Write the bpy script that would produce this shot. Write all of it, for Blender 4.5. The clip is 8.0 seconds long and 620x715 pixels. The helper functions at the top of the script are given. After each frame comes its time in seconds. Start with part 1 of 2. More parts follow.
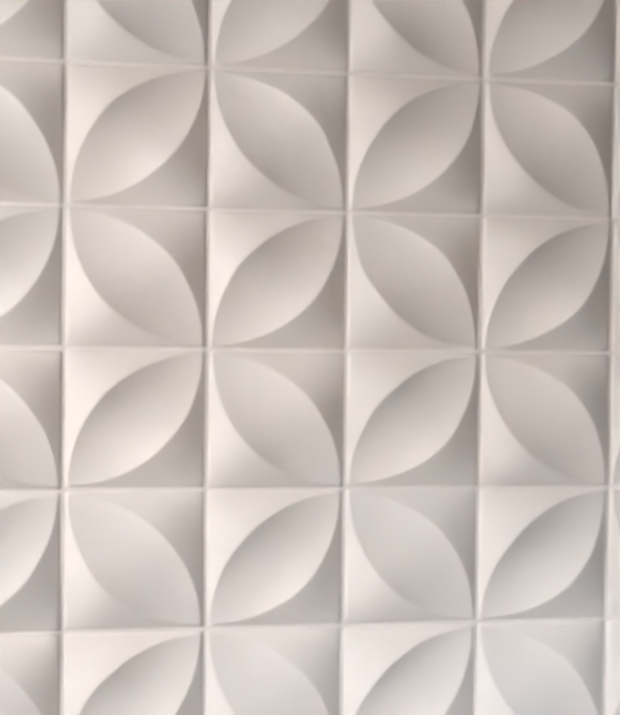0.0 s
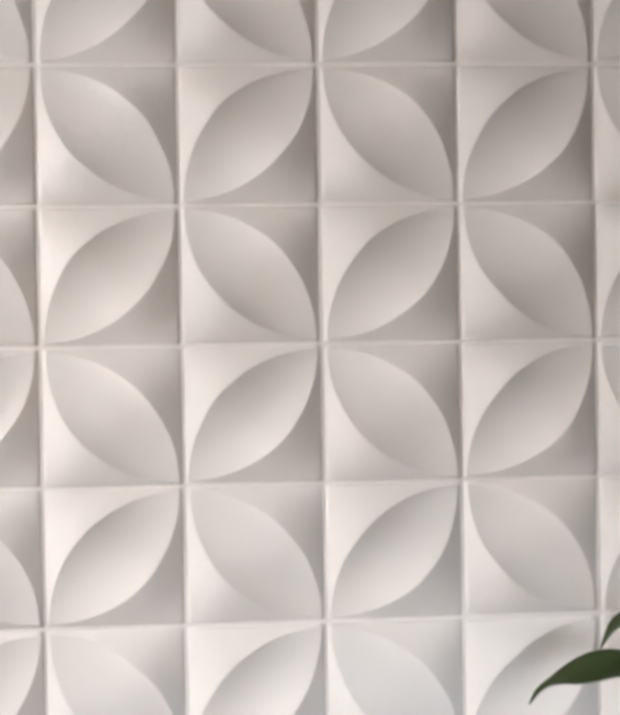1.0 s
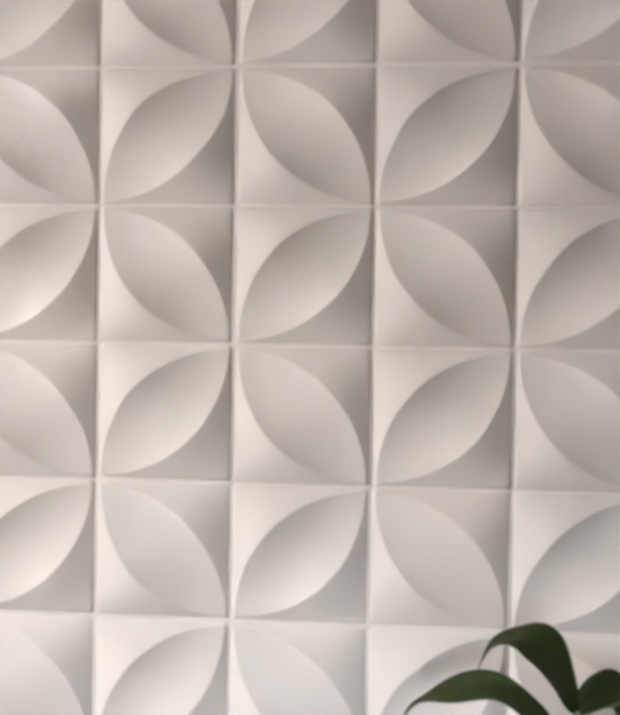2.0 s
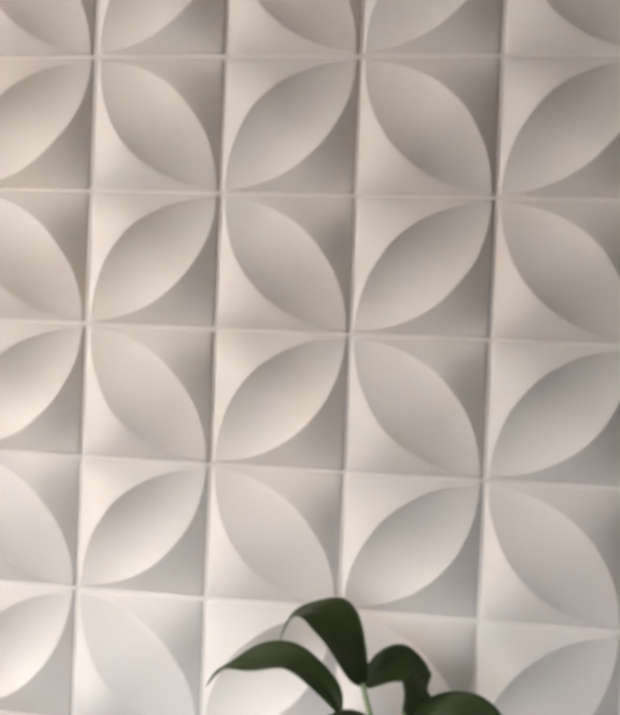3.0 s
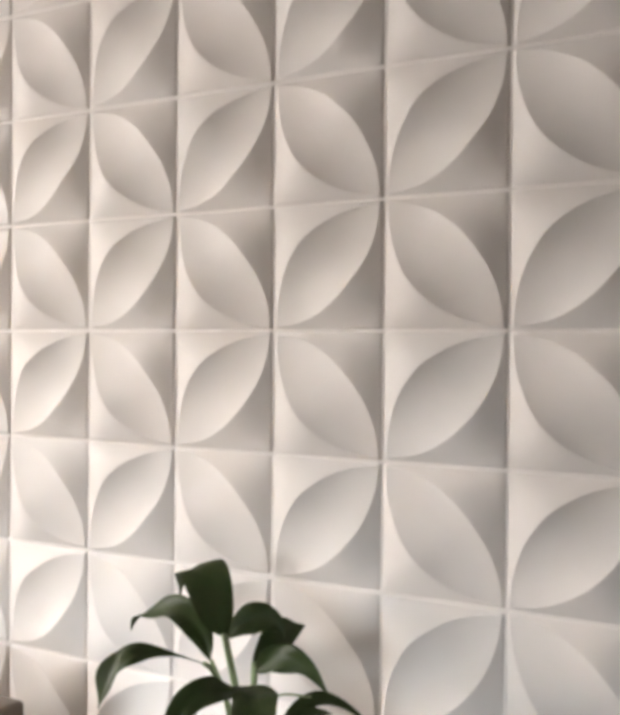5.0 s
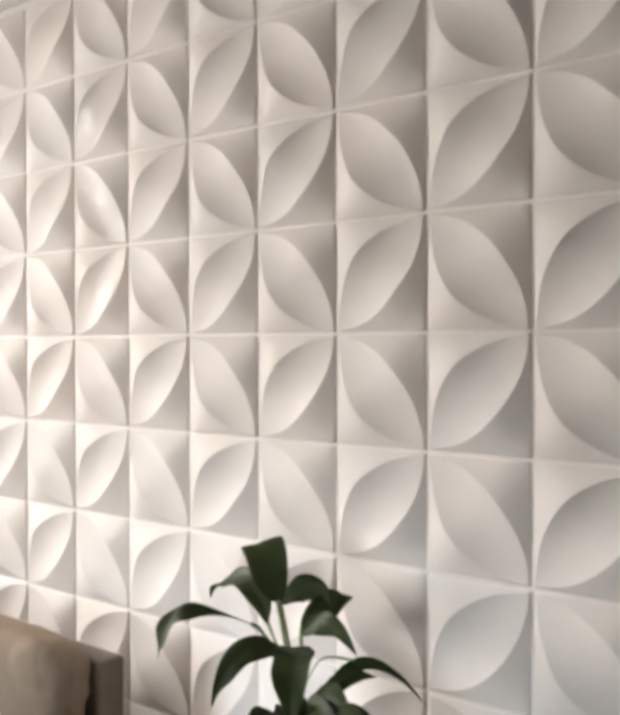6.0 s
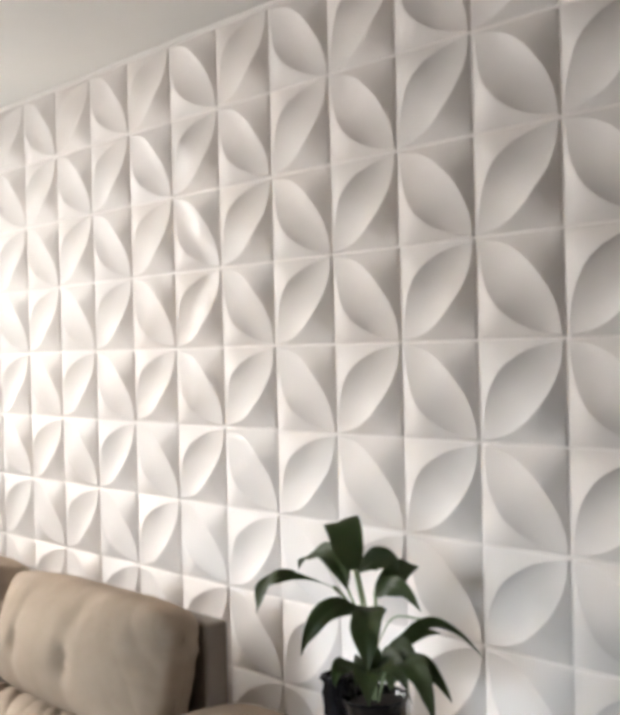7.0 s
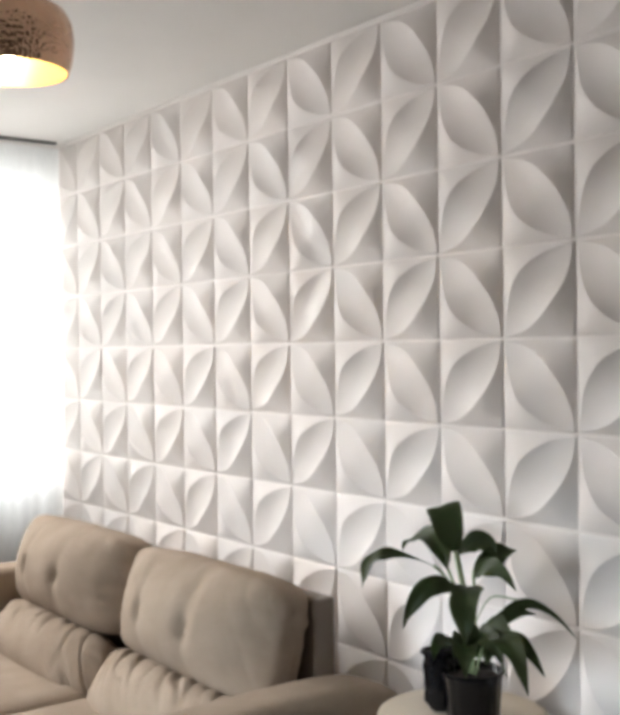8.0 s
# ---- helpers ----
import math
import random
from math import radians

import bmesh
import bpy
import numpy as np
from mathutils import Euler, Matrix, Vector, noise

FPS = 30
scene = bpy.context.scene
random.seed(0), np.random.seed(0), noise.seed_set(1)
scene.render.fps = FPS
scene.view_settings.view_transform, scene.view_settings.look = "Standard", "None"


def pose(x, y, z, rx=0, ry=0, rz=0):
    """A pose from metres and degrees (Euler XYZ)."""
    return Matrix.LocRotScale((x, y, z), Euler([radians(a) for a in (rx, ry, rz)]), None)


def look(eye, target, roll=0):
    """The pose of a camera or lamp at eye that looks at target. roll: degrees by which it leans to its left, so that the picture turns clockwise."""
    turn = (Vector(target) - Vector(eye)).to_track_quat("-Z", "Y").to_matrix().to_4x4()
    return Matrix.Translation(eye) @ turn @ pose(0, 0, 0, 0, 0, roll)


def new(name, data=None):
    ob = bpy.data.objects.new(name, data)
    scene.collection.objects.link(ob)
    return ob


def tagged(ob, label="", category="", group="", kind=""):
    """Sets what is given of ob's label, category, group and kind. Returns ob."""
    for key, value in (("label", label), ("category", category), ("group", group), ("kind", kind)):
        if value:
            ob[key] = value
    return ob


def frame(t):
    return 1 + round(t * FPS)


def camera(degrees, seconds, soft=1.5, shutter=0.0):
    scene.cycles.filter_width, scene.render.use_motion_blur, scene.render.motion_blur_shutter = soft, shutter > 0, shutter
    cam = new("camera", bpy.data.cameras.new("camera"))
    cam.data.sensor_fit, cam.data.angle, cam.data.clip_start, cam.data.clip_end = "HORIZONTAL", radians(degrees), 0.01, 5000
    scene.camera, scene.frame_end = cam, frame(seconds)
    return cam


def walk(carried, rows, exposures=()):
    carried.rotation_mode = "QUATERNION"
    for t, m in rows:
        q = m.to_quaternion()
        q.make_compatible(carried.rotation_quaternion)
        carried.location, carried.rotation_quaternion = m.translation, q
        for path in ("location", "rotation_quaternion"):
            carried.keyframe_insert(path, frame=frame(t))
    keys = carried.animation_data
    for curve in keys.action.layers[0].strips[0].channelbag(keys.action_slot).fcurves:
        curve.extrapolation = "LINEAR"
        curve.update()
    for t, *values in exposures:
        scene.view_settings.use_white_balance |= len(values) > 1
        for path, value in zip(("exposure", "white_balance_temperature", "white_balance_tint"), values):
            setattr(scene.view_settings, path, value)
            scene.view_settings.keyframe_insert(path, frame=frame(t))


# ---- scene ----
cam = camera(33.0, 8.0, soft=5.4)
PATH = [
    (0, (-0.795, -1.882, 1.625), (-0.551, 0.103, 1.585), 0.6),
    (0.5, (-0.566, -1.931, 1.623), (-0.419, 0.064, 1.593), -0.7),
    (1, (-0.369, -1.883, 1.601), (-0.265, 0.114, 1.574), -0.9),
    (1.2, (-0.26, -1.862, 1.619), (-0.202, 0.141, 1.576), -0.8),
    (2.3, (0.181, -1.894, 1.618), (-0.085, 0.088, 1.579), 1.5),
    (2.5, (0.273, -1.907, 1.605), (-0.029, 0.07, 1.571), 1.8),
    (3, (0.485, -1.885, 1.595), (0.163, 0.088, 1.553), 2.3),
    (3.5, (0.724, -1.877, 1.577), (0.187, 0.05, 1.586), 1.2),
    (4, (0.971, -1.909, 1.591), (0.249, -0.044, 1.589), 0.7),
    (4.2, (1.087, -1.894, 1.585), (0.305, -0.053, 1.574), 0.7),
    (5.3, (1.518, -1.733, 1.559), (0.359, -0.103, 1.542), 0.5),
    (5.5, (1.597, -1.712, 1.55), (0.354, -0.146, 1.538), 0.6),
    (6, (1.791, -1.786, 1.572), (0.443, -0.309, 1.55), -0.1),
    (6.5, (1.929, -1.944, 1.573), (0.538, -0.507, 1.564), -1.2),
    (7, (2.087, -2.051, 1.588), (0.624, -0.687, 1.572), -1.4),
    (7.5, (2.207, -2.114, 1.597), (0.663, -0.843, 1.597), -1.3),
    (8, (2.231, -2.166, 1.573), (0.633, -0.964, 1.56), -0.7),
]
walk(cam, [(t, look(eye, target, roll)) for t, eye, target, roll in PATH],
     exposures=[(0.0, 0.03, 6440, 10), (0.5, 0.03, 6430, 10), (1.0, 0.08, 6430, 10), (2.5, 0.08, 6670, 10), (4.0, 0.43, 6830, 11), (5.5, 0.38, 6810, 10), (7.0, 0.38, 6520, 8), (8.0, 0.16, 6420, 8)])

# ---- world and lights ----
TILE = 0.25
CEIL = 2.615
WEST, EAST, SOUTH = -2.80, 3.70, -4.40

world = bpy.data.worlds.new("sky")
scene.world = world
world.use_nodes = True
wn = world.node_tree.nodes
sky = wn.new("ShaderNodeTexSky")
sky.sky_type = "NISHITA"
sky.sun_disc = False
sky.sun_elevation, sky.sun_rotation = radians(50), radians(70)
world.node_tree.links.new(sky.outputs["Color"], wn["Background"].inputs["Color"])
wn["Background"].inputs["Strength"].default_value = 0.12


def lamp(name, kind, energy, m, color=(1, 1, 1), **more):
    data = bpy.data.lights.new(name, kind)
    data.energy, data.color = energy, color
    if "size" in more:
        data.shape, data.size, data.size_y = "RECTANGLE", more["size"], more["size_y"]
    if "radius" in more:
        data.shadow_soft_size = more["radius"]
    if "angle" in more:
        data.angle = more["angle"]
    ob = new(name, data)
    ob.matrix_world = m
    return ob


lamp("sun", "SUN", 2.5, look((7, 3, 9), (0, 0, 0)), (1.0, 0.95, 0.88), angle=radians(0.6))
# daylight at the west window: its bare far part, where the bright sky slants in along the wall, and the veiled part by the corner
far = lamp("daylight_far", "AREA", 40, look((-3.22, -2.12, 2.13), (2.7, -0.15, -0.75)), (1.0, 0.985, 0.97), size=1.9, size_y=0.76)
far.data.spread = radians(110)
lamp("daylight_near", "AREA", 14.5, look((-2.87, -0.45, 1.69), (0.2, -0.45, 1.69)), (1.0, 0.99, 0.98), size=0.82, size_y=1.52)
# cool sky under the balcony slab in the south door's opening: it reaches the floor and the lower wall
low = lamp("daylight_door", "AREA", 5.4, look((-0.05, -4.47, 1.30), (0.0, 0.0, 0.22)), (0.78, 0.89, 1.0), size=1.6, size_y=1.2)
low.data.spread = radians(28)






# ---- materials ----
def material(name, color, rough=0.6, metal=0.0, vary=0.08, scale=6.0, fine=80.0, bump=0.05, sheen=0.0, spec=0.5, hue=None):
    """A surface with stains at one scale and grain at another; hue: a second colour that the stains mix in."""
    m = bpy.data.materials.new(name)
    m.use_nodes = True
    nt = m.node_tree
    n, l = nt.nodes, nt.links
    b = n["Principled BSDF"]
    b.inputs["Roughness"].default_value, b.inputs["Metallic"].default_value = rough, metal
    b.inputs["Specular IOR Level"].default_value = spec
    b.inputs["Sheen Weight"].default_value = sheen
    tc = n.new("ShaderNodeTexCoord")
    big, small = n.new("ShaderNodeTexNoise"), n.new("ShaderNodeTexNoise")
    big.inputs["Scale"].default_value, big.inputs["Detail"].default_value = scale, 4
    small.inputs["Scale"].default_value, small.inputs["Detail"].default_value = fine, 3
    info = n.new("ShaderNodeObjectInfo")
    shift = n.new("ShaderNodeVectorMath")
    shift.operation = "MULTIPLY_ADD"
    shift.inputs[1].default_value = (1, 1, 1)
    l.new(tc.outputs["Object"], shift.inputs[0])
    times = n.new("ShaderNodeMath")
    times.operation, times.inputs[1].default_value = "MULTIPLY", 37.0
    l.new(info.outputs["Random"], times.inputs[0])
    l.new(times.outputs[0], shift.inputs[2])
    for tex in (big, small):
        l.new(shift.outputs[0], tex.inputs["Vector"])
    other = hue or tuple(c * (1 - 2.5 * vary) for c in color)
    mix = n.new("ShaderNodeMix")
    mix.data_type = "RGBA"
    mix.inputs["A"].default_value, mix.inputs["B"].default_value = (*color, 1), (*other, 1)
    ramp = n.new("ShaderNodeMapRange")
    ramp.inputs["From Min"].default_value, ramp.inputs["From Max"].default_value = 0.35, 0.75
    l.new(big.outputs["Fac"], ramp.inputs["Value"])
    l.new(ramp.outputs[0], mix.inputs["Factor"])
    grain = n.new("ShaderNodeMix")
    grain.data_type, grain.blend_type = "RGBA", "MULTIPLY"
    grain.inputs["Factor"].default_value = vary * 2
    l.new(mix.outputs["Result"], grain.inputs["A"])
    l.new(small.outputs["Color"], grain.inputs["B"])
    l.new(grain.outputs["Result"], b.inputs["Base Color"])
    rr = n.new("ShaderNodeMapRange")
    rr.inputs["To Min"].default_value, rr.inputs["To Max"].default_value = max(0.02, rough - 0.06), min(1, rough + 0.06)
    l.new(big.outputs["Fac"], rr.inputs["Value"])
    l.new(rr.outputs[0], b.inputs["Roughness"])
    bp = n.new("ShaderNodeBump")
    bp.inputs["Strength"].default_value, bp.inputs["Distance"].default_value = bump, 0.004
    l.new(small.outputs["Fac"], bp.inputs["Height"])
    l.new(bp.outputs[0], b.inputs["Normal"])
    return m


PANEL = material("white_satin_panel_paint", (0.78, 0.712, 0.668), 0.62, spec=0.22, vary=0.012, scale=1.6, fine=25, bump=0.03, hue=(0.74, 0.698, 0.672))
# panel paint with extra gloss, added for the window's glint on three panels
GLINT = material("white_panel_gloss_for_glint", (0.78, 0.712, 0.668), 0.17, spec=0.06, vary=0.012, scale=1.6, fine=34, bump=0.30, hue=(0.74, 0.698, 0.672))
GROUT = material("joint_filler", (0.84, 0.78, 0.74), 0.6, vary=0.02)
# side and back walls: darkened to hold down the light they bounce
LOW_BOUNCE = material("low_bounce_dark_wall", (0.22, 0.195, 0.175), 0.75, vary=0.02, scale=2, fine=140, bump=0.08)
CEILING = material("white_ceiling_paint", (0.78, 0.75, 0.715), 0.85, vary=0.02, scale=2, fine=120, bump=0.06)
TRIM = material("white_gypsum_trim", (0.82, 0.77, 0.73), 0.6, vary=0.02)
FLOOR = material("pale_porcelain_floor", (0.40, 0.40, 0.41), 0.16, vary=0.05, scale=3)
SUEDE = material("taupe_suede", (0.365, 0.284, 0.217), 0.9, vary=0.08, scale=9, fine=260, bump=0.35, sheen=0.0, spec=0.15, hue=(0.31, 0.238, 0.178))
# the suede darkened: shade away from the window is put into the colour
SUEDE_SHADED = material("shaded_taupe_suede", (0.20, 0.155, 0.12), 0.9, vary=0.06, fine=260, bump=0.3, sheen=0.3, spec=0.2)
ALU = material("white_aluminium", (0.75, 0.76, 0.76), 0.4, vary=0.02)
TABLE = material("cream_lacquered_wood", (0.66, 0.56, 0.43), 0.4, vary=0.05, scale=5)
STEEL = material("dark_steel", (0.10, 0.10, 0.10), 0.4, metal=0.8)
BLACK = material("black_plastic", (0.008, 0.007, 0.008), 0.16, spec=0.25, vary=0.1, scale=20, fine=45, bump=0.45)
SOIL = material("potting_soil", (0.035, 0.024, 0.017), 0.95, vary=0.15, fine=90, bump=0.9)
COPPER = material("hammered_copper", (0.76, 0.49, 0.33), 0.08, metal=1.0, vary=0.06, scale=18, fine=60, bump=0.1)
nt = COPPER.node_tree
cells = nt.nodes.new("ShaderNodeTexVoronoi")
cells.inputs["Scale"].default_value = 85
dent = nt.nodes.new("ShaderNodeBump")
dent.inputs["Strength"].default_value, dent.inputs["Distance"].default_value = 0.6, 0.006
nt.links.new(nt.nodes["Texture Coordinate"].outputs["Object"], cells.inputs["Vector"])
nt.links.new(cells.outputs["Distance"], dent.inputs["Height"])
nt.links.new(dent.outputs[0], nt.nodes["Principled BSDF"].inputs["Normal"])
GOLD = material("gold_leaf_lining", (0.95, 0.76, 0.40), 0.35, metal=0.7, vary=0.05)


def glow(name, color, strength):
    m = bpy.data.materials.new(name)
    m.use_nodes = True
    b = m.node_tree.nodes["Principled BSDF"]
    b.inputs["Emission Color"].default_value = (*color, 1)
    b.inputs["Emission Strength"].default_value = strength
    return m


BULB = glow("warm_bulb", (1.0, 0.82, 0.55), 45)


def glass():
    m = bpy.data.materials.new("window_glass")
    m.use_nodes = True
    b = m.node_tree.nodes["Principled BSDF"]
    b.inputs["Transmission Weight"].default_value = 1
    b.inputs["Roughness"].default_value = 0.0
    b.inputs["IOR"].default_value = 1.45
    return m


GLASS = glass()


def sheer():
    """Voile: part open weave, part cloth that lets light through."""
    m = bpy.data.materials.new("white_voile")
    m.use_nodes = True
    n, l = m.node_tree.nodes, m.node_tree.links
    out = n["Material Output"]
    n.remove(n["Principled BSDF"])
    tr, tl, df = n.new("ShaderNodeBsdfTransparent"), n.new("ShaderNodeBsdfTranslucent"), n.new("ShaderNodeBsdfDiffuse")
    tl.inputs["Color"].default_value = (0.95, 0.96, 0.95, 1)
    df.inputs["Color"].default_value = (0.8, 0.8, 0.78, 1)
    weave = n.new("ShaderNodeTexNoise")
    weave.inputs["Scale"].default_value = 60
    a, b = n.new("ShaderNodeMixShader"), n.new("ShaderNodeMixShader")
    a.inputs[0].default_value = 0.1
    l.new(tl.outputs[0], a.inputs[1])
    l.new(df.outputs[0], a.inputs[2])
    r = n.new("ShaderNodeMapRange")
    r.inputs["To Min"].default_value, r.inputs["To Max"].default_value = 0.66, 0.86
    l.new(weave.outputs["Fac"], r.inputs["Value"])
    l.new(r.outputs[0], b.inputs[0])
    l.new(tr.outputs[0], b.inputs[1])
    l.new(a.outputs[0], b.inputs[2])
    l.new(b.outputs[0], out.inputs["Surface"])
    return m


VOILE = sheer()


# ---- builders ----
def finish(name, bm, mat, smooth=True):
    bmesh.ops.recalc_face_normals(bm, faces=bm.faces)
    me = bpy.data.meshes.new(name)
    bm.to_mesh(me)
    bm.free()
    me.materials.append(mat)
    if smooth:
        me.shade_smooth()
    return me


def part(name, bm, mat, parent=None, label="", smooth=True):
    ob = new(name, finish(name, bm, mat, smooth))
    if parent:
        ob.parent = parent
    return tagged(ob, label)


def thing(name, m, label, category, group="", kind=""):
    ob = new(name)
    ob.matrix_world = m
    return tagged(ob, label, category, group, kind)


def box(x0, y0, z0, x1, y1, z1, bevel=0.0, seg=2):
    bm = bmesh.new()
    bmesh.ops.create_cube(bm, size=1)
    for v in bm.verts:
        v.co = Vector(((x0 + x1) / 2 + v.co.x * (x1 - x0), (y0 + y1) / 2 + v.co.y * (y1 - y0), (z0 + z1) / 2 + v.co.z * (z1 - z0)))
    if bevel:
        bmesh.ops.bevel(bm, geom=bm.edges[:], offset=bevel, segments=seg, affect="EDGES", profile=0.5)
    return bm


def lathe(profile, steps=48, wobble=None):
    """A turned shape round z from (radius, height) pairs."""
    bm = bmesh.new()
    rings = []
    for r, z in profile:
        ring = []
        for k in range(steps):
            a = 2 * math.pi * k / steps
            q = r if wobble is None else r + wobble(a, z)
            ring.append(bm.verts.new((q * math.cos(a), q * math.sin(a), z)))
        rings.append(ring)
    for a, b in zip(rings, rings[1:]):
        for k in range(steps):
            bm.faces.new((a[k], a[(k + 1) % steps], b[(k + 1) % steps], b[k]))
    for ring in (rings[0], rings[-1]):
        if (ring[0].co.xy).length < 0.004:
            bmesh.ops.pointmerge(bm, verts=ring, merge_co=(0, 0, ring[0].co.z))
    return bm


def tube(points, radii, sides=8):
    """A rod along points."""
    bm = bmesh.new()
    rings = []
    pts = [Vector(p) for p in points]
    for k, p in enumerate(pts):
        d = (pts[min(k + 1, len(pts) - 1)] - pts[max(k - 1, 0)]).normalized()
        u = d.cross(Vector((0.31, 0.82, 0.48))).normalized()
        w = d.cross(u)
        r = radii[k] if isinstance(radii, (list, tuple)) else radii
        rings.append([bm.verts.new(p + r * (math.cos(a) * u + math.sin(a) * w)) for a in [2 * math.pi * s / sides for s in range(sides)]])
    for a, b in zip(rings, rings[1:]):
        for k in range(sides):
            bm.faces.new((a[k], a[(k + 1) % sides], b[(k + 1) % sides], b[k]))
    bm.faces.new(rings[0])
    bm.faces.new(rings[-1])
    return bm


def smooth_path(points, n=12):
    """A smooth curve through the points (Catmull-Rom)."""
    p = [Vector(q) for q in points]
    p = [2 * p[0] - p[1]] + p + [2 * p[-1] - p[-2]]
    out = []
    for k in range(1, len(p) - 2):
        for s in range(n):
            t = s / n
            a, b, c, d = p[k - 1], p[k], p[k + 1], p[k + 2]
            out.append(0.5 * (2 * b + (c - a) * t + (2 * a - 5 * b + 4 * c - d) * t * t + (3 * b - a - 3 * c + d) * t ** 3))
    return out + [p[-2]]


# ---- room shell ----
def structure(name, bm, mat, label, category):
    return tagged(part(name, bm, mat, smooth=False), label, category, kind="structure")


structure("floor", box(WEST - 0.2, SOUTH - 0.2, -0.12, EAST + 0.2, 0.2, 0.0), FLOOR, "pale polished porcelain floor of the living room", "floor")
structure("ceiling", box(WEST - 0.2, SOUTH - 0.2, CEIL, EAST + 0.2, 0.2, CEIL + 0.12), CEILING, "smooth white painted ceiling", "ceiling")
wall_north = structure("wall_north", box(WEST - 0.2, -0.0074, 0.0, EAST + 0.2, 0.18, CEIL), GROUT, "white accent wall clad in carved petal relief panels", "wall")
DX0, DX1, DZ1 = -1.15, 0.85, 2.10


def walls(boxes):
    bm = bmesh.new()
    for c in boxes:
        g = box(*c)
        me = bpy.data.meshes.new("w")
        g.to_mesh(me)
        g.free()
        bm.from_mesh(me)
        bpy.data.meshes.remove(me)
    return bm


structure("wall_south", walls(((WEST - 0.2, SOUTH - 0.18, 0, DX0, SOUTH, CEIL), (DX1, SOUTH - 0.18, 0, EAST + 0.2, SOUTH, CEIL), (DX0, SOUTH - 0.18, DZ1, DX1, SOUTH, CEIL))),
          LOW_BOUNCE, "plain unseen wall darkened to limit bounced light, with a glazed balcony door", "wall")
structure("wall_east", box(EAST, SOUTH, 0, EAST + 0.18, 0, CEIL), LOW_BOUNCE, "plain unseen wall darkened to limit bounced light", "wall")
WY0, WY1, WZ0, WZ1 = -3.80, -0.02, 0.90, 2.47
structure("wall_west", walls([(WEST - 0.16, c[0], c[2], WEST, c[1], c[3]) for c in ((SOUTH, 0.0, 0.0, WZ0), (SOUTH, 0.0, WZ1, CEIL), (SOUTH, WY0, WZ0, WZ1), (WY1, 0.0, WZ0, WZ1))]), LOW_BOUNCE, "plain wall darkened to limit bounced light, with a wide window", "wall")
structure("trim", box(WEST, -0.014, CEIL - 0.014, EAST, 0.0, CEIL, 0.003), TRIM, "thin white strip between relief wall and ceiling", "trim")
structure("baseboard", box(WEST, -0.016, 0, EAST, 0, 0.098, 0.004), TRIM, "white baseboard under the relief panels", "baseboard")

window = thing("window_1", pose(WEST - 0.035, (WY0 + WY1) / 2, WZ0), "wide white aluminium window behind sheer curtains", "window", kind="structure")
hw, hh = (WY1 - WY0) / 2, WZ1 - WZ0
for nm, c in (("window_frame", (-hw, -hw + 0.05, 0, hh)), ("window_frame", (hw - 0.05, hw, 0, hh)), ("window_frame", (-hw + 0.05, hw - 0.05, 0, 0.05)),
              ("window_frame", (-hw + 0.05, hw - 0.05, hh - 0.05, hh)), ("mullion", (-0.025, 0.025, 0.05, hh - 0.05))):
    part(nm, box(-0.03, c[0], c[2], 0.03, c[1], c[3], 0.004), ALU, window, smooth=False)
for c in ((-hw + 0.05, -0.025), (0.025, hw - 0.05)):
    ob = part("pane", box(-0.003, c[0], 0.05, 0.003, c[1], hh - 0.05), GLASS, window, smooth=False)
    ob.visible_shadow = False


door = thing("door_1", pose((DX0 + DX1) / 2, SOUTH - 0.10, 0), "white aluminium glazed balcony door", "door", kind="structure")
dw = (DX1 - DX0) / 2
for nm, c in (("door_frame", (-dw, -dw + 0.06, 0, DZ1)), ("door_frame", (dw - 0.06, dw, 0, DZ1)), ("door_frame", (-dw + 0.06, dw - 0.06, DZ1 - 0.06, DZ1)),
              ("sill", (-dw + 0.06, dw - 0.06, 0, 0.03)), ("mullion", (-0.035, 0.035, 0.03, DZ1 - 0.06))):
    part(nm, box(c[0], -0.03, c[2], c[1], 0.03, c[3], 0.004), ALU, door, smooth=False)
for c in ((-dw + 0.06, -0.035), (0.035, dw - 0.06)):
    ob = part("pane", box(c[0], -0.003, 0.03, c[1], 0.003, DZ1 - 0.06), GLASS, door, smooth=False)
    ob.visible_shadow = False


def curtain(y0, y1, x, z0, z1, waves, amp, seed):
    rng = random.Random(seed)
    bm = bmesh.new()
    nx, nz = 150, 14
    ph = [rng.uniform(0, 6.3) for _ in range(4)]
    grid = []
    for i in range(nx + 1):
        u = i / nx
        col = []
        for k in range(nz + 1):
            w = k / nz
            a = amp * (0.55 + 0.45 * (1 - w))
            d = a * math.sin(2 * math.pi * waves * u + ph[0] + 0.5 * math.sin(9 * u + ph[1])) + 0.3 * a * math.sin(2 * math.pi * waves * 2.3 * u + ph[2] + 1.2 * w)
            col.append(bm.verts.new((x + d, y0 + (y1 - y0) * u + 0.012 * math.sin(7 * w + ph[3]) * (1 - w), z0 + (z1 - z0) * w)))
        grid.append(col)
    for i in range(nx):
        for k in range(nz):
            bm.faces.new((grid[i][k], grid[i + 1][k], grid[i + 1][k + 1], grid[i][k + 1]))
    return bm


cur = thing("curtain", pose(0, 0, 0), "sheer white voile curtain hanging from a ceiling track", "curtain")
part("cloth", curtain(-0.86, -0.035, WEST + 0.15, 0.03, CEIL - 0.03, 6, 0.004, 3), VOILE, cur)
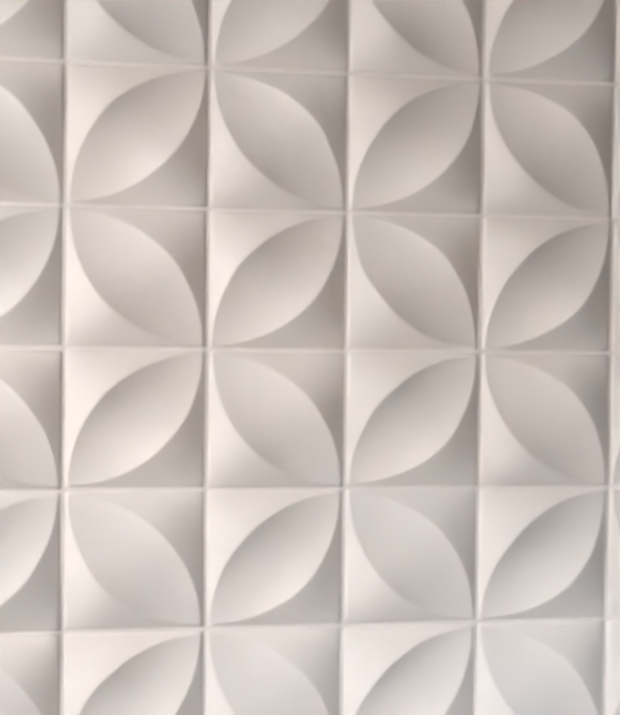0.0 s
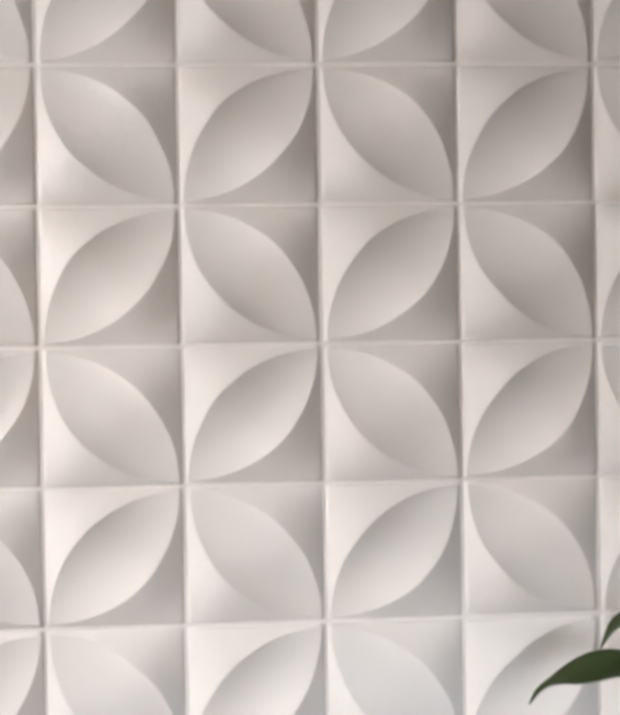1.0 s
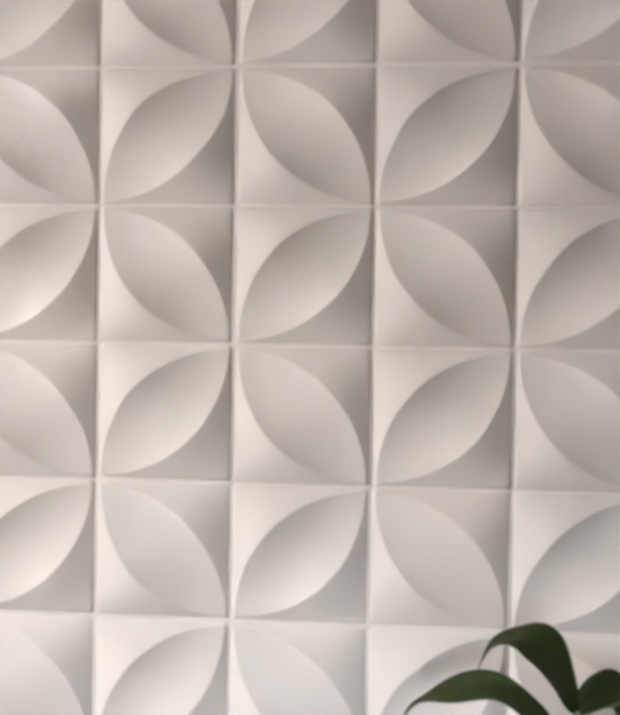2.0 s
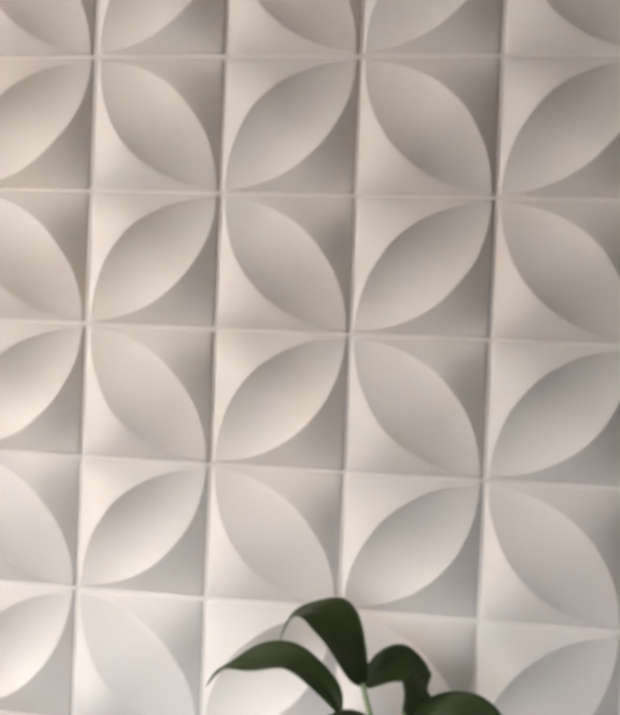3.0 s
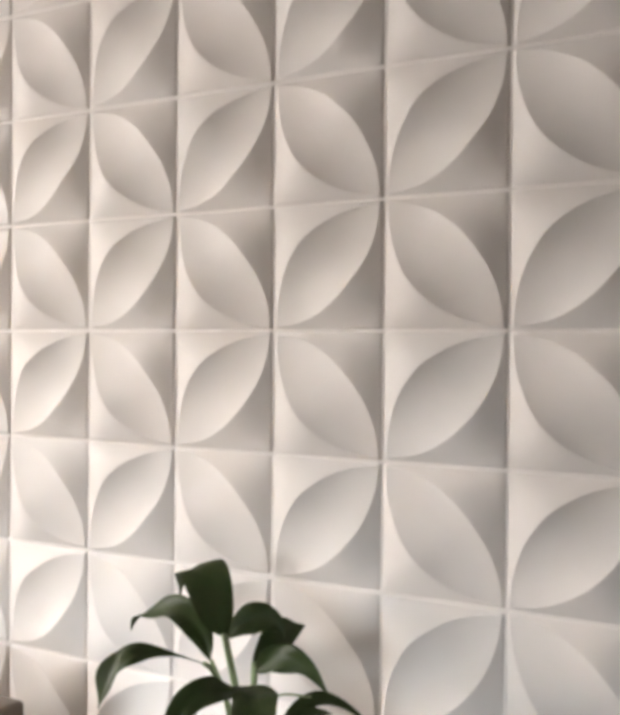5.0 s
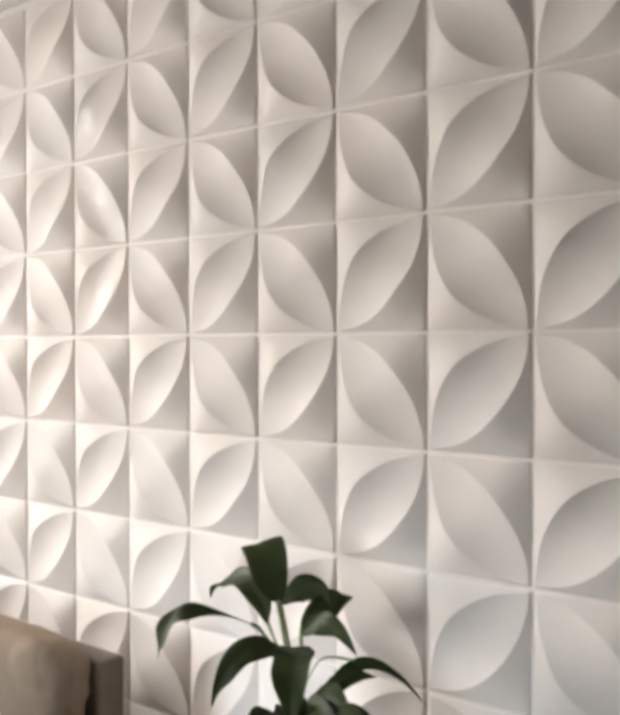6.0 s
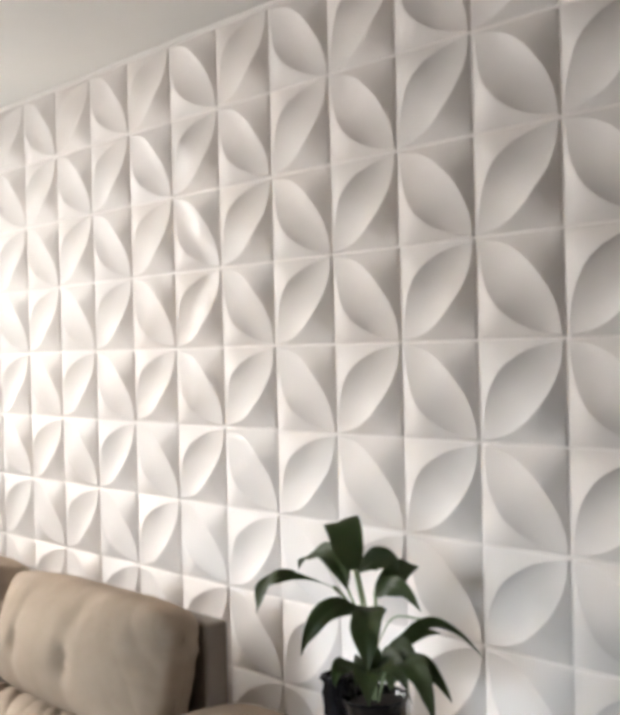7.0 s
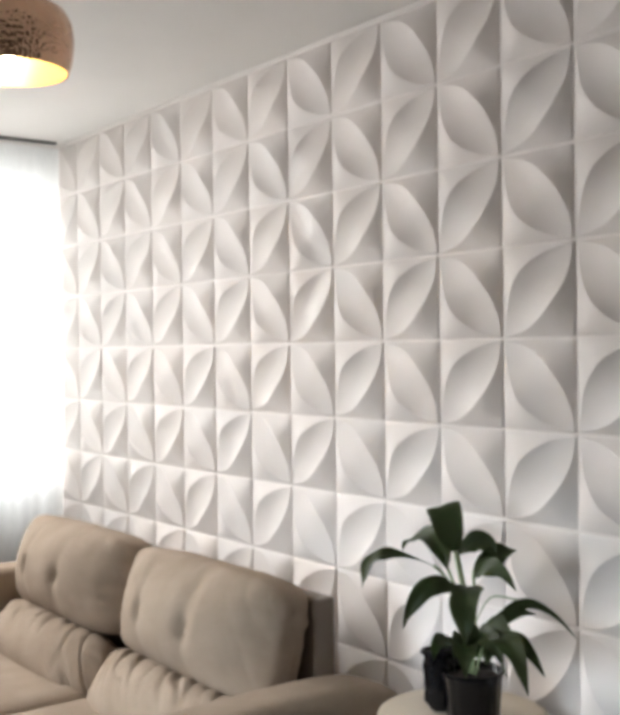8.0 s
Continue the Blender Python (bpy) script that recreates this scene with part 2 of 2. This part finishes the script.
part("track", box(WEST + 0.135, -4.0, CEIL - 0.012, WEST + 0.165, -0.05, CEIL, 0.003), STEEL, cur, "dark metal curtain track", smooth=False)


# ---- relief panels ----
RIM, DIP, EDGE = 0.0345, 0.0130, 0.0115


def relief(mirror, cast):
    """One square panel: a hollowed petal along the diagonal and two rounded corners that fall away from it. Depth runs to -y."""
    bm = bmesh.new()
    half = TILE / 2
    inner = half - 0.0088
    n = 28

    def put(u, v, h):
        x, z = (u * 2 - 1) * inner, (v * 2 - 1) * inner
        inside = (1 - (u * 2 - 1) ** 6) * (1 - (v * 2 - 1) ** 6)
        h += inside * (0.0009 * noise.noise(Vector((x * 16, z * 16, cast * 7.3))) + 0.0003 * noise.noise(Vector((x * 45, z * 45, cast * 3.1))))
        x += inside * 0.0015 * noise.noise(Vector((x * 22, z * 22, cast * 5.7 + 2)))
        z += inside * 0.0015 * noise.noise(Vector((x * 22, z * 22, cast * 4.1 + 9)))
        return bm.verts.new((-x if mirror else x, -h, z))

    def swell(d):
        q = min(1.0, max(0.0, d) / 0.42)
        return 1 - (1 - q) ** 1.9

    def crown(x, z):
        """Height of a pillowed corner whose outer edges run at x = 1 and z = 1."""
        return EDGE + (RIM - EDGE) * 1.22 * swell(1 - x) * swell(1 - z)

    def sheet(rows):
        for a, b in zip(rows, rows[1:]):
            for k in range(len(a) - 1):
                q = [a[k], a[k + 1], b[k + 1], b[k]]
                bm.faces.new(q)

    def arc(k):
        a = math.pi / 2 * (1 - k / n)
        return math.cos(a), math.sin(a)

    ang = [arc(k) for k in range(n + 1)]
    rows = []
    for t in range(17):
        w = 0.5 - 0.5 * math.cos(math.pi * t / 16)
        row = []
        for c, s in ang:
            ux, vz = (1 - s) * (1 - w) + c * w, (1 - c) * (1 - w) + s * w
            a = max(0, (1 - math.hypot(ux, vz)) * (1 - math.hypot(1 - ux, 1 - vz))) / 0.0858
            row.append(put(ux, vz, crown(c, s) - DIP * min(1, a) ** 0.95))
        rows.append(row)
    sheet(rows)
    edge = []
    for flip in (False, True):
        rows = []
        for t in range(13):
            w = (t / 12) ** 1.4
            row = []
            for c, s in ang:
                r = 1 + w * (1 / max(c, s) - 1)
                ux, vz = c * r, s * r
                h = crown(ux, vz)
                row.append(put(1 - ux, 1 - vz, h) if flip else put(ux, vz, h))
            rows.append(row)
        sheet(rows)
        edge.append([v.co.copy() for v in rows[-1]])
    loop = edge[0][:-1] + edge[1][:-1]
    # rounded border down to the wall
    rings = []
    for out, drop in ((0.0, 0.0), (0.0022, 0.0008), (0.0043, 0.0028), (0.0058, 0.0056), (0.0064, 0.0084), (0.0066, 1.0)):
        ring = []
        for p in loop:
            x = p.x + out * (1 if p.x > inner - 1e-5 else -1 if p.x < -inner + 1e-5 else 0)
            z = p.z + out * (1 if p.z > inner - 1e-5 else -1 if p.z < -inner + 1e-5 else 0)
            ring.append(bm.verts.new((x, min(0.0, p.y + drop), z)))
        rings.append(ring)
    m = len(loop)
    for a, b in zip(rings, rings[1:]):
        for k in range(m):
            bm.faces.new((a[k], a[(k + 1) % m], b[(k + 1) % m], b[k]))
    bmesh.ops.remove_doubles(bm, verts=bm.verts[:], dist=1e-5)
    bmesh.ops.dissolve_degenerate(bm, dist=1e-6, edges=bm.edges[:])
    for f in bm.faces:
        f.normal_update()
        if f.normal.y > 0:
            f.normal_flip()
    me = bpy.data.meshes.new("relief_panel")
    bm.to_mesh(me)
    bm.free()
    me.materials.append(PANEL)
    me.shade_smooth()
    return me



# ---- sofa ----
def cushion(w, d, h, power=4.0, puff=0.0, n=26, tufts=(), folds=0.0, seed=1, lines=0.0, ears=0.0, pucker=0.0, taper=0.0, creases=0.0):
    """A soft block centred on its middle: w along x, d along y (front at -y), h along z. tufts: (x, z) of buttons on the front."""
    bm = bmesh.new()
    bmesh.ops.create_cube(bm, size=2)
    bmesh.ops.subdivide_edges(bm, edges=bm.edges[:], cuts=n, use_grid_fill=True)
    for v in bm.verts:
        p = v.co
        q = (abs(p.x) ** power + abs(p.y) ** power + abs(p.z) ** power) ** (1 / power)
        big = max(abs(p.x), abs(p.y), abs(p.z))
        p = p * (big / q)
        x, y, z = p.x * w / 2, p.y * d / 2, p.z * h / 2
        z *= 1 + ears * abs(p.x) ** 8
        x *= 1 + 0.4 * ears * abs(p.z) ** 6
        y *= 1 - taper * abs(p.x) ** 6
        swell = puff * (1 - p.x ** 2) * (1 - p.z ** 2)
        y += swell * (1 if p.y > 0 else -1) * abs(p.y)
        if p.y < 0:
            for tx, tz in tufts:
                y += abs(p.y) * (0.020 * math.exp(-((x - tx) / 0.022) ** 2 - ((z - tz) / 0.03) ** 2) + lines * math.exp(-((x - tx) / 0.030) ** 2) * (1 - 0.4 * abs(p.z)))
        if pucker:
            e = abs(p.x) ** 7 * pucker * noise.noise(Vector((x * 4, z * 30 + 2 * x, seed + 2.0)))
            y += e * (1 if p.y > 0 else -1)
            x += 0.5 * e
        if creases and p.y < 0.3:
            e = abs(noise.noise(Vector((x * 15 + z * 9, z * 5 + 0.8 * x, seed + 8.0))))
            k = creases * max(0.0, 1 - 7 * e) * max(0.0, 0.15 + max(p.z, 0.9 * abs(p.x) ** 3))
            y += k
            z -= 0.3 * k
        if folds:
            e = noise.noise(Vector((x * 16 + 3 * z, z * 5, seed))) + 0.5 * noise.noise(Vector((x * 34, z * 9, seed + 5.0)))
            k = folds * e * (0.35 + 0.65 * max(abs(p.x) ** 3, abs(p.z) ** 2))
            y += k if p.y > 0 else -k
            z += 0.4 * k
        v.co = (x, y, z)
    return bm


def place(ob, m):
    ob.matrix_local = m
    return ob


sofa = thing("sofa", pose(0, 0, 0), "taupe suede two-seat reclining sofa with tufted headrests", "sofa")
part("back_frame", box(-2.0, -0.38, 0.12, -0.134, -0.305, 0.865, 0.012, 3), SUEDE_SHADED, sofa, "taupe back board, darkened for shade")
part("base", box(-2.0, -1.12, 0.05, -0.10, -0.38, 0.26, 0.02, 3), SUEDE_SHADED, sofa, "upholstered plinth, darkened for shade")
for cx, sd in ((-0.575, 1), (-1.495, 2)):
    w = 0.905
    head = part("headrest", cushion(w - 0.045, 0.20, 0.355, 5.0, 0.090, n=72, taper=0.26, creases=0.004, tufts=((-0.15, -0.02), (0.13, -0.02)), lines=0.011, folds=0.004, seed=sd, ears=0.10, pucker=0.009), SUEDE, sofa)
    place(head, pose(cx + 0.012, -0.475, 0.745, -14, 0, 0))
    for tx in (-0.15, 0.13):
        at = min((v.co for v in head.data.vertices if v.co.y < 0), key=lambda c: (c.x - tx) ** 2 + (c.z + 0.02) ** 2)
        button = part("button", lathe(((0.0, 0.0), (0.011, 0.0), (0.013, 0.003), (0.010, 0.006), (0.0, 0.008)), 16), SUEDE, head, "covered tuft button")
        place(button, pose(at.x, at.y + 0.002, at.z, 90, 0, 0))
    lum = part("lumbar_cushion", cushion(w + 0.005, 0.19, 0.26, 3.6, 0.05, n=72, creases=0.020, folds=0.009, seed=sd + 10, pucker=0.012, taper=0.4, ears=0.12), SUEDE, sofa)
    place(lum, pose(cx, -0.600, 0.470, -37, 0, 0))
    seat = part("seat_cushion", cushion(w, 0.62, 0.20, 6, 0.0, folds=0.006, seed=sd + 20), SUEDE, sofa)
    place(seat, pose(cx, -0.83, 0.345))
for cx, nm in ((0.005, "armrest"), (-2.09, "armrest")):
    arm = part(nm, cushion(0.24, 0.93, 0.60, 4.5, 0.0, folds=0.004, seed=7), SUEDE, sofa)
    place(arm, pose(cx, -0.665, 0.385))
for x in (-1.95, 0.0):
    for y in (-0.36, -1.08):
        place(part("foot", lathe(((0.0, 0), (0.022, 0), (0.026, 0.06), (0.0, 0.06)), 16), BLACK, sofa, "short black foot"), pose(x, y, 0))

# ---- side table ----
table = thing("side_table", pose(0.34, -0.27, 0), "round cream side table beside the sofa", "table")
part("tabletop", lathe(((0.0, 0.622), (0.20, 0.622), (0.216, 0.628), (0.22, 0.637), (0.216, 0.646), (0.20, 0.65), (0.0, 0.65)), 64), TABLE, table)
part("column", lathe(((0.0, 0.02), (0.028, 0.02), (0.024, 0.3), (0.03, 0.622), (0.0, 0.622)), 24), TABLE, table)
part("base", lathe(((0.0, 0.0), (0.15, 0.0), (0.15, 0.012), (0.04, 0.03), (0.0, 0.03)), 48), TABLE, table)

# ---- pendant ----
pend = thing("pendant_lamp", pose(-0.275, -1.20, 2.268), "copper bowl pendant lamp, lit, hanging from the ceiling", "lamp")


def dents(a, z):
    return (0.0012 * noise.noise(Vector((math.cos(a) * 11, math.sin(a) * 11, z * 70))) if 0.008 < z < 0.17 else 0.0)


outer = [(0.145, 0.0), (0.151, 0.018), (0.158, 0.055), (0.159, 0.09), (0.153, 0.125), (0.133, 0.155), (0.09, 0.174), (0.03, 0.182), (0.0, 0.183)]
part("shade", lathe([(max(0.0, p.x), p.y) for p in smooth_path([(r, z, 0) for r, z in outer], 4)], 84, dents), COPPER, pend, "hammered copper bowl")
part("lining", lathe([(max(0, r - 0.004), z if z < 0.17 else z - 0.006) for r, z in outer[:-1]] + [(0.0, 0.176)], 64), GOLD, pend, "golden inner lining")
part("bulb", lathe(((0.0, 0.03), (0.028, 0.045), (0.034, 0.07), (0.022, 0.105), (0.014, 0.13), (0.0, 0.132)), 24), BULB, pend, "glowing warm bulb")
part("cord", tube(((0, 0, 0.182), (0, 0, CEIL - 2.268 - 0.02)), 0.003), STEEL, pend)
part("canopy", lathe(((0.0, CEIL - 2.293), (0.05, CEIL - 2.293), (0.055, CEIL - 2.268), (0.0, CEIL - 2.268)), 32), COPPER, pend)

# ---- plant ----
LEAF = material("dark_green_leaf", (0.062, 0.094, 0.028), 0.45, spec=0.35, vary=0.1, scale=14, fine=120, bump=0.2, hue=(0.080, 0.092, 0.040))
STEM = material("pale_green_stalk", (0.30, 0.38, 0.19), 0.5, vary=0.08, scale=30)


def leaf(points, width, facing, fold=0.25, tipness=1.7, ripple=0.16, seed=0, twist=0.0, belly=0.8):
    """A lance-shaped blade along a smooth line; facing: the way its upper side looks; fold: how far its halves rise beside the midrib."""
    line = smooth_path(points, 7)
    bm = bmesh.new()
    rng = random.Random(seed)
    ph = rng.uniform(0, 6)
    n = len(line) - 1
    rows = []
    for k, p in enumerate(line):
        u = k / n
        t = (line[min(k + 1, n)] - line[max(k - 1, 0)]).normalized()
        side = t.cross(Vector(facing)) if k == 0 else side - t * side.dot(t)
        side = side.normalized()
        up = side.cross(t).normalized()
        turn = Matrix.Rotation(twist * u, 3, t)
        across, up = turn @ side, turn @ up
        w = width / 2 * (max(0.0, math.sin(math.pi * min(1, u ** belly))) ** 0.9 * (1 - 0.45 * u ** tipness) * 1.15 + 0.03 * (1 - u))
        row = []
        for j in range(-4, 5):
            s = j / 4
            lift = fold * abs(s) ** 1.3 * w + ripple * w * math.sin(13 * u + ph + 2 * s) * abs(s)
            row.append(bm.verts.new(p + across * (s * w * (1 + 0.10 * math.sin(9 * u + 2 * ph + s))) + up * (lift - 0.0012 * (j == 0))))
        rows.append(row)
    for a, b in zip(rows, rows[1:]):
        for j in range(8):
            bm.faces.new((a[j], a[j + 1], b[j + 1], b[j]))
    bmesh.ops.solidify(bm, geom=bm.faces[:], thickness=0.0007)
    return bm


plant = thing("potted_plant", pose(0.37, -0.27, 0.65), "leafy dark green plant in a black plastic pot", "plant")
POTM = plant.matrix_world.inverted()


def leafy(points, width, facing, **more):
    return part("leaf", leaf([POTM @ Vector(p) for p in points], width, facing, **more), LEAF, plant)


def stalk(points, r=0.0032):
    line = smooth_path([POTM @ Vector(p) for p in points], 6)
    part("stalk", tube(line, [r * (1.25 - 0.6 * k / len(line)) for k in range(len(line))]), STEM, plant, "pale green stalk")


leafy(((0.326, -0.28, 1.055), (0.308, -0.275, 1.10), (0.274, -0.262, 1.148), (0.240, -0.248, 1.160), (0.202, -0.231, 1.140), (0.178, -0.215, 1.090)), 0.078, (0.74, -0.62, 0.1), fold=0.08, seed=1, tipness=3)
leafy(((0.295, -0.275, 1.005), (0.265, -0.265, 1.045), (0.205, -0.25, 1.078), (0.13, -0.235, 1.063), (0.085, -0.228, 1.04), (0.062, -0.222, 1.012)), 0.052, (0.3, -0.75, 0.4), seed=2, ripple=0.3, twist=0.6, belly=0.9)
leafy(((0.376, -0.40, 1.045), (0.356, -0.45, 1.068), (0.334, -0.505, 1.082), (0.316, -0.532, 1.074), (0.298, -0.547, 1.045), (0.286, -0.556, 0.998)), 0.050, (0.75, -0.3, 0.6), seed=3, ripple=0.34, tipness=5, twist=0.8, belly=2.1)
leafy(((0.385, -0.31, 0.975), (0.379, -0.38, 0.995), (0.355, -0.42, 0.982), (0.336, -0.45, 0.935), (0.327, -0.46, 0.89)), 0.046, (0.75, -0.1, 0.6), seed=4, ripple=0.3, twist=-0.9)
leafy(((0.40, -0.30, 0.985), (0.455, -0.37, 0.988), (0.487, -0.41, 0.945), (0.497, -0.42, 0.875)), 0.075, (-0.2, 0.2, 1), seed=5)
leafy(((0.325, -0.27, 1.05), (0.365, -0.25, 1.085), (0.405, -0.235, 1.078), (0.425, -0.23, 1.055)), 0.052, (0.3, -0.8, 0.5), seed=6, ripple=0.25)
leafy(((0.392, -0.28, 1.01), (0.402, -0.235, 1.043), (0.412, -0.19, 1.058), (0.420, -0.155, 1.060)), 0.054, (0.7, -0.55, 0.5), seed=7, ripple=0.3)
leafy(((0.405, -0.295, 1.01), (0.46, -0.305, 1.045), (0.515, -0.31, 1.042), (0.566, -0.316, 1.003)), 0.046, (0.35, -0.75, 0.55), seed=8, ripple=0.3)
leafy(((0.405, -0.21, 0.865), (0.414, -0.18, 0.905), (0.440, -0.13, 0.920), (0.48, -0.08, 0.890), (0.521, -0.042, 0.832)), 0.027, (0.55, -0.55, 0.6), seed=9, fold=0.5)
leafy(((0.43, -0.25, 0.855), (0.425, -0.215, 0.892), (0.45, -0.18, 0.91), (0.475, -0.145, 0.905)), 0.036, (0.5, -0.7, 0.5), seed=10)
leafy(((0.474, -0.30, 0.875), (0.54, -0.33, 0.888), (0.60, -0.35, 0.855), (0.636, -0.36, 0.785)), 0.056, (0.3, -0.5, 0.8), seed=11, ripple=0.25)
leafy(((0.45, -0.28, 0.875), (0.53, -0.285, 0.88), (0.59, -0.29, 0.85), (0.634, -0.30, 0.815)), 0.034, (0.4, -0.6, 0.7), seed=12, ripple=0.2)
leafy(((0.40, -0.30, 0.83), (0.44, -0.36, 0.862), (0.475, -0.40, 0.845), (0.49, -0.41, 0.80)), 0.060, (0.3, -0.3, 0.9), seed=13)
leafy(((0.40, -0.29, 0.83), (0.45, -0.31, 0.875), (0.50, -0.325, 0.87), (0.535, -0.33, 0.82)), 0.060, (0.3, -0.5, 0.8), seed=14)
leafy(((0.40, -0.27, 0.84), (0.46, -0.28, 0.895), (0.52, -0.30, 0.885), (0.56, -0.31, 0.80)), 0.055, (0.3, -0.6, 0.8), seed=16)
leafy(((0.36, -0.29, 0.82), (0.345, -0.34, 0.845), (0.35, -0.37, 0.84), (0.36, -0.39, 0.81)), 0.045, (0.3, -0.3, 0.9), seed=15)
leafy(((0.39, -0.27, 0.80), (0.40, -0.30, 0.86), (0.425, -0.325, 0.90), (0.45, -0.34, 0.91)), 0.045, (0.5, -0.7, 0.3), seed=17)
leafy(((0.42, -0.27, 0.79), (0.45, -0.285, 0.845), (0.49, -0.30, 0.85), (0.525, -0.31, 0.79)), 0.048, (0.3, -0.6, 0.7), seed=18)
leafy(((0.38, -0.28, 0.80), (0.385, -0.32, 0.85), (0.40, -0.355, 0.855), (0.415, -0.375, 0.82)), 0.045, (0.3, -0.3, 0.9), seed=19)
for top, mid in (((0.326, -0.28, 1.06), (0.362, -0.285, 0.93)), ((0.296, -0.275, 1.007), (0.345, -0.28, 0.92)), ((0.392, -0.28, 1.02), (0.385, -0.275, 0.92)),
                 ((0.405, -0.295, 1.015), (0.395, -0.28, 0.90)), ((0.385, -0.31, 0.975), (0.375, -0.285, 0.88)), ((0.40, -0.30, 0.985), (0.385, -0.28, 0.88)),
                 ((0.405, -0.21, 0.875), (0.39, -0.25, 0.82)), ((0.43, -0.25, 0.865), (0.40, -0.265, 0.81)), ((0.474, -0.30, 0.885), (0.42, -0.285, 0.83)),
                 ((0.325, -0.27, 1.055), (0.36, -0.27, 0.92))):
    stalk((top, mid, (0.37 + 0.4 * (mid[0] - 0.37), -0.27 + 0.4 * (mid[1] + 0.27), 0.755)))
stalk(((0.376, -0.40, 1.045), (0.362, -0.36, 1.02), (0.355, -0.31, 0.95), (0.37, -0.275, 0.755)), 0.0035)
stalk(((0.455, -0.19, 0.945), (0.41, -0.24, 0.95), (0.38, -0.27, 0.88)), 0.002)


def crumple(a, z):
    return 0.006 * noise.noise(Vector((math.cos(a) * 4, math.sin(a) * 4, z * 18))) + 0.0022 * noise.noise(Vector((math.cos(a) * 11, math.sin(a) * 11, z * 50)))


part("pot", lathe(((0.0, 0.0), (0.062, 0.0), (0.066, 0.01), (0.076, 0.105), (0.081, 0.116), (0.079, 0.118), (0.073, 0.112), (0.070, 0.095), (0.0, 0.095)), 64, crumple), BLACK, plant, "glossy crumpled black plastic pot")
part("soil", lathe(((0.069, 0.098), (0.05, 0.104), (0.0, 0.108)), 40, crumple), SOIL, plant, "dark potting soil")
bagp = part("plastic_wrap", lathe(((0.03, 0.0), (0.045, 0.03), (0.042, 0.07), (0.046, 0.11), (0.036, 0.135), (0.047, 0.15), (0.040, 0.155), (0.03, 0.12), (0.0, 0.11)), 40, lambda a, z: 3.2 * crumple(a, z)), BLACK, plant, "crumpled black plastic wrapping")
place(bagp, pose(-0.072, -0.025, 0.002, 0, -8, 0))

# ---- relief panels on the wall ----
CASTS = [[relief(lean, cast) for cast in range(4)] for lean in (True, False)]
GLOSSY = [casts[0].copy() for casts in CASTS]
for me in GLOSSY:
    me.materials[0] = GLINT
rng = random.Random(11)
for col in range(-11, 14):
    for row in range(-5, 5):
        lean = (col + row) % 2
        # a few panels of one column are made glossier to catch the window's highlight
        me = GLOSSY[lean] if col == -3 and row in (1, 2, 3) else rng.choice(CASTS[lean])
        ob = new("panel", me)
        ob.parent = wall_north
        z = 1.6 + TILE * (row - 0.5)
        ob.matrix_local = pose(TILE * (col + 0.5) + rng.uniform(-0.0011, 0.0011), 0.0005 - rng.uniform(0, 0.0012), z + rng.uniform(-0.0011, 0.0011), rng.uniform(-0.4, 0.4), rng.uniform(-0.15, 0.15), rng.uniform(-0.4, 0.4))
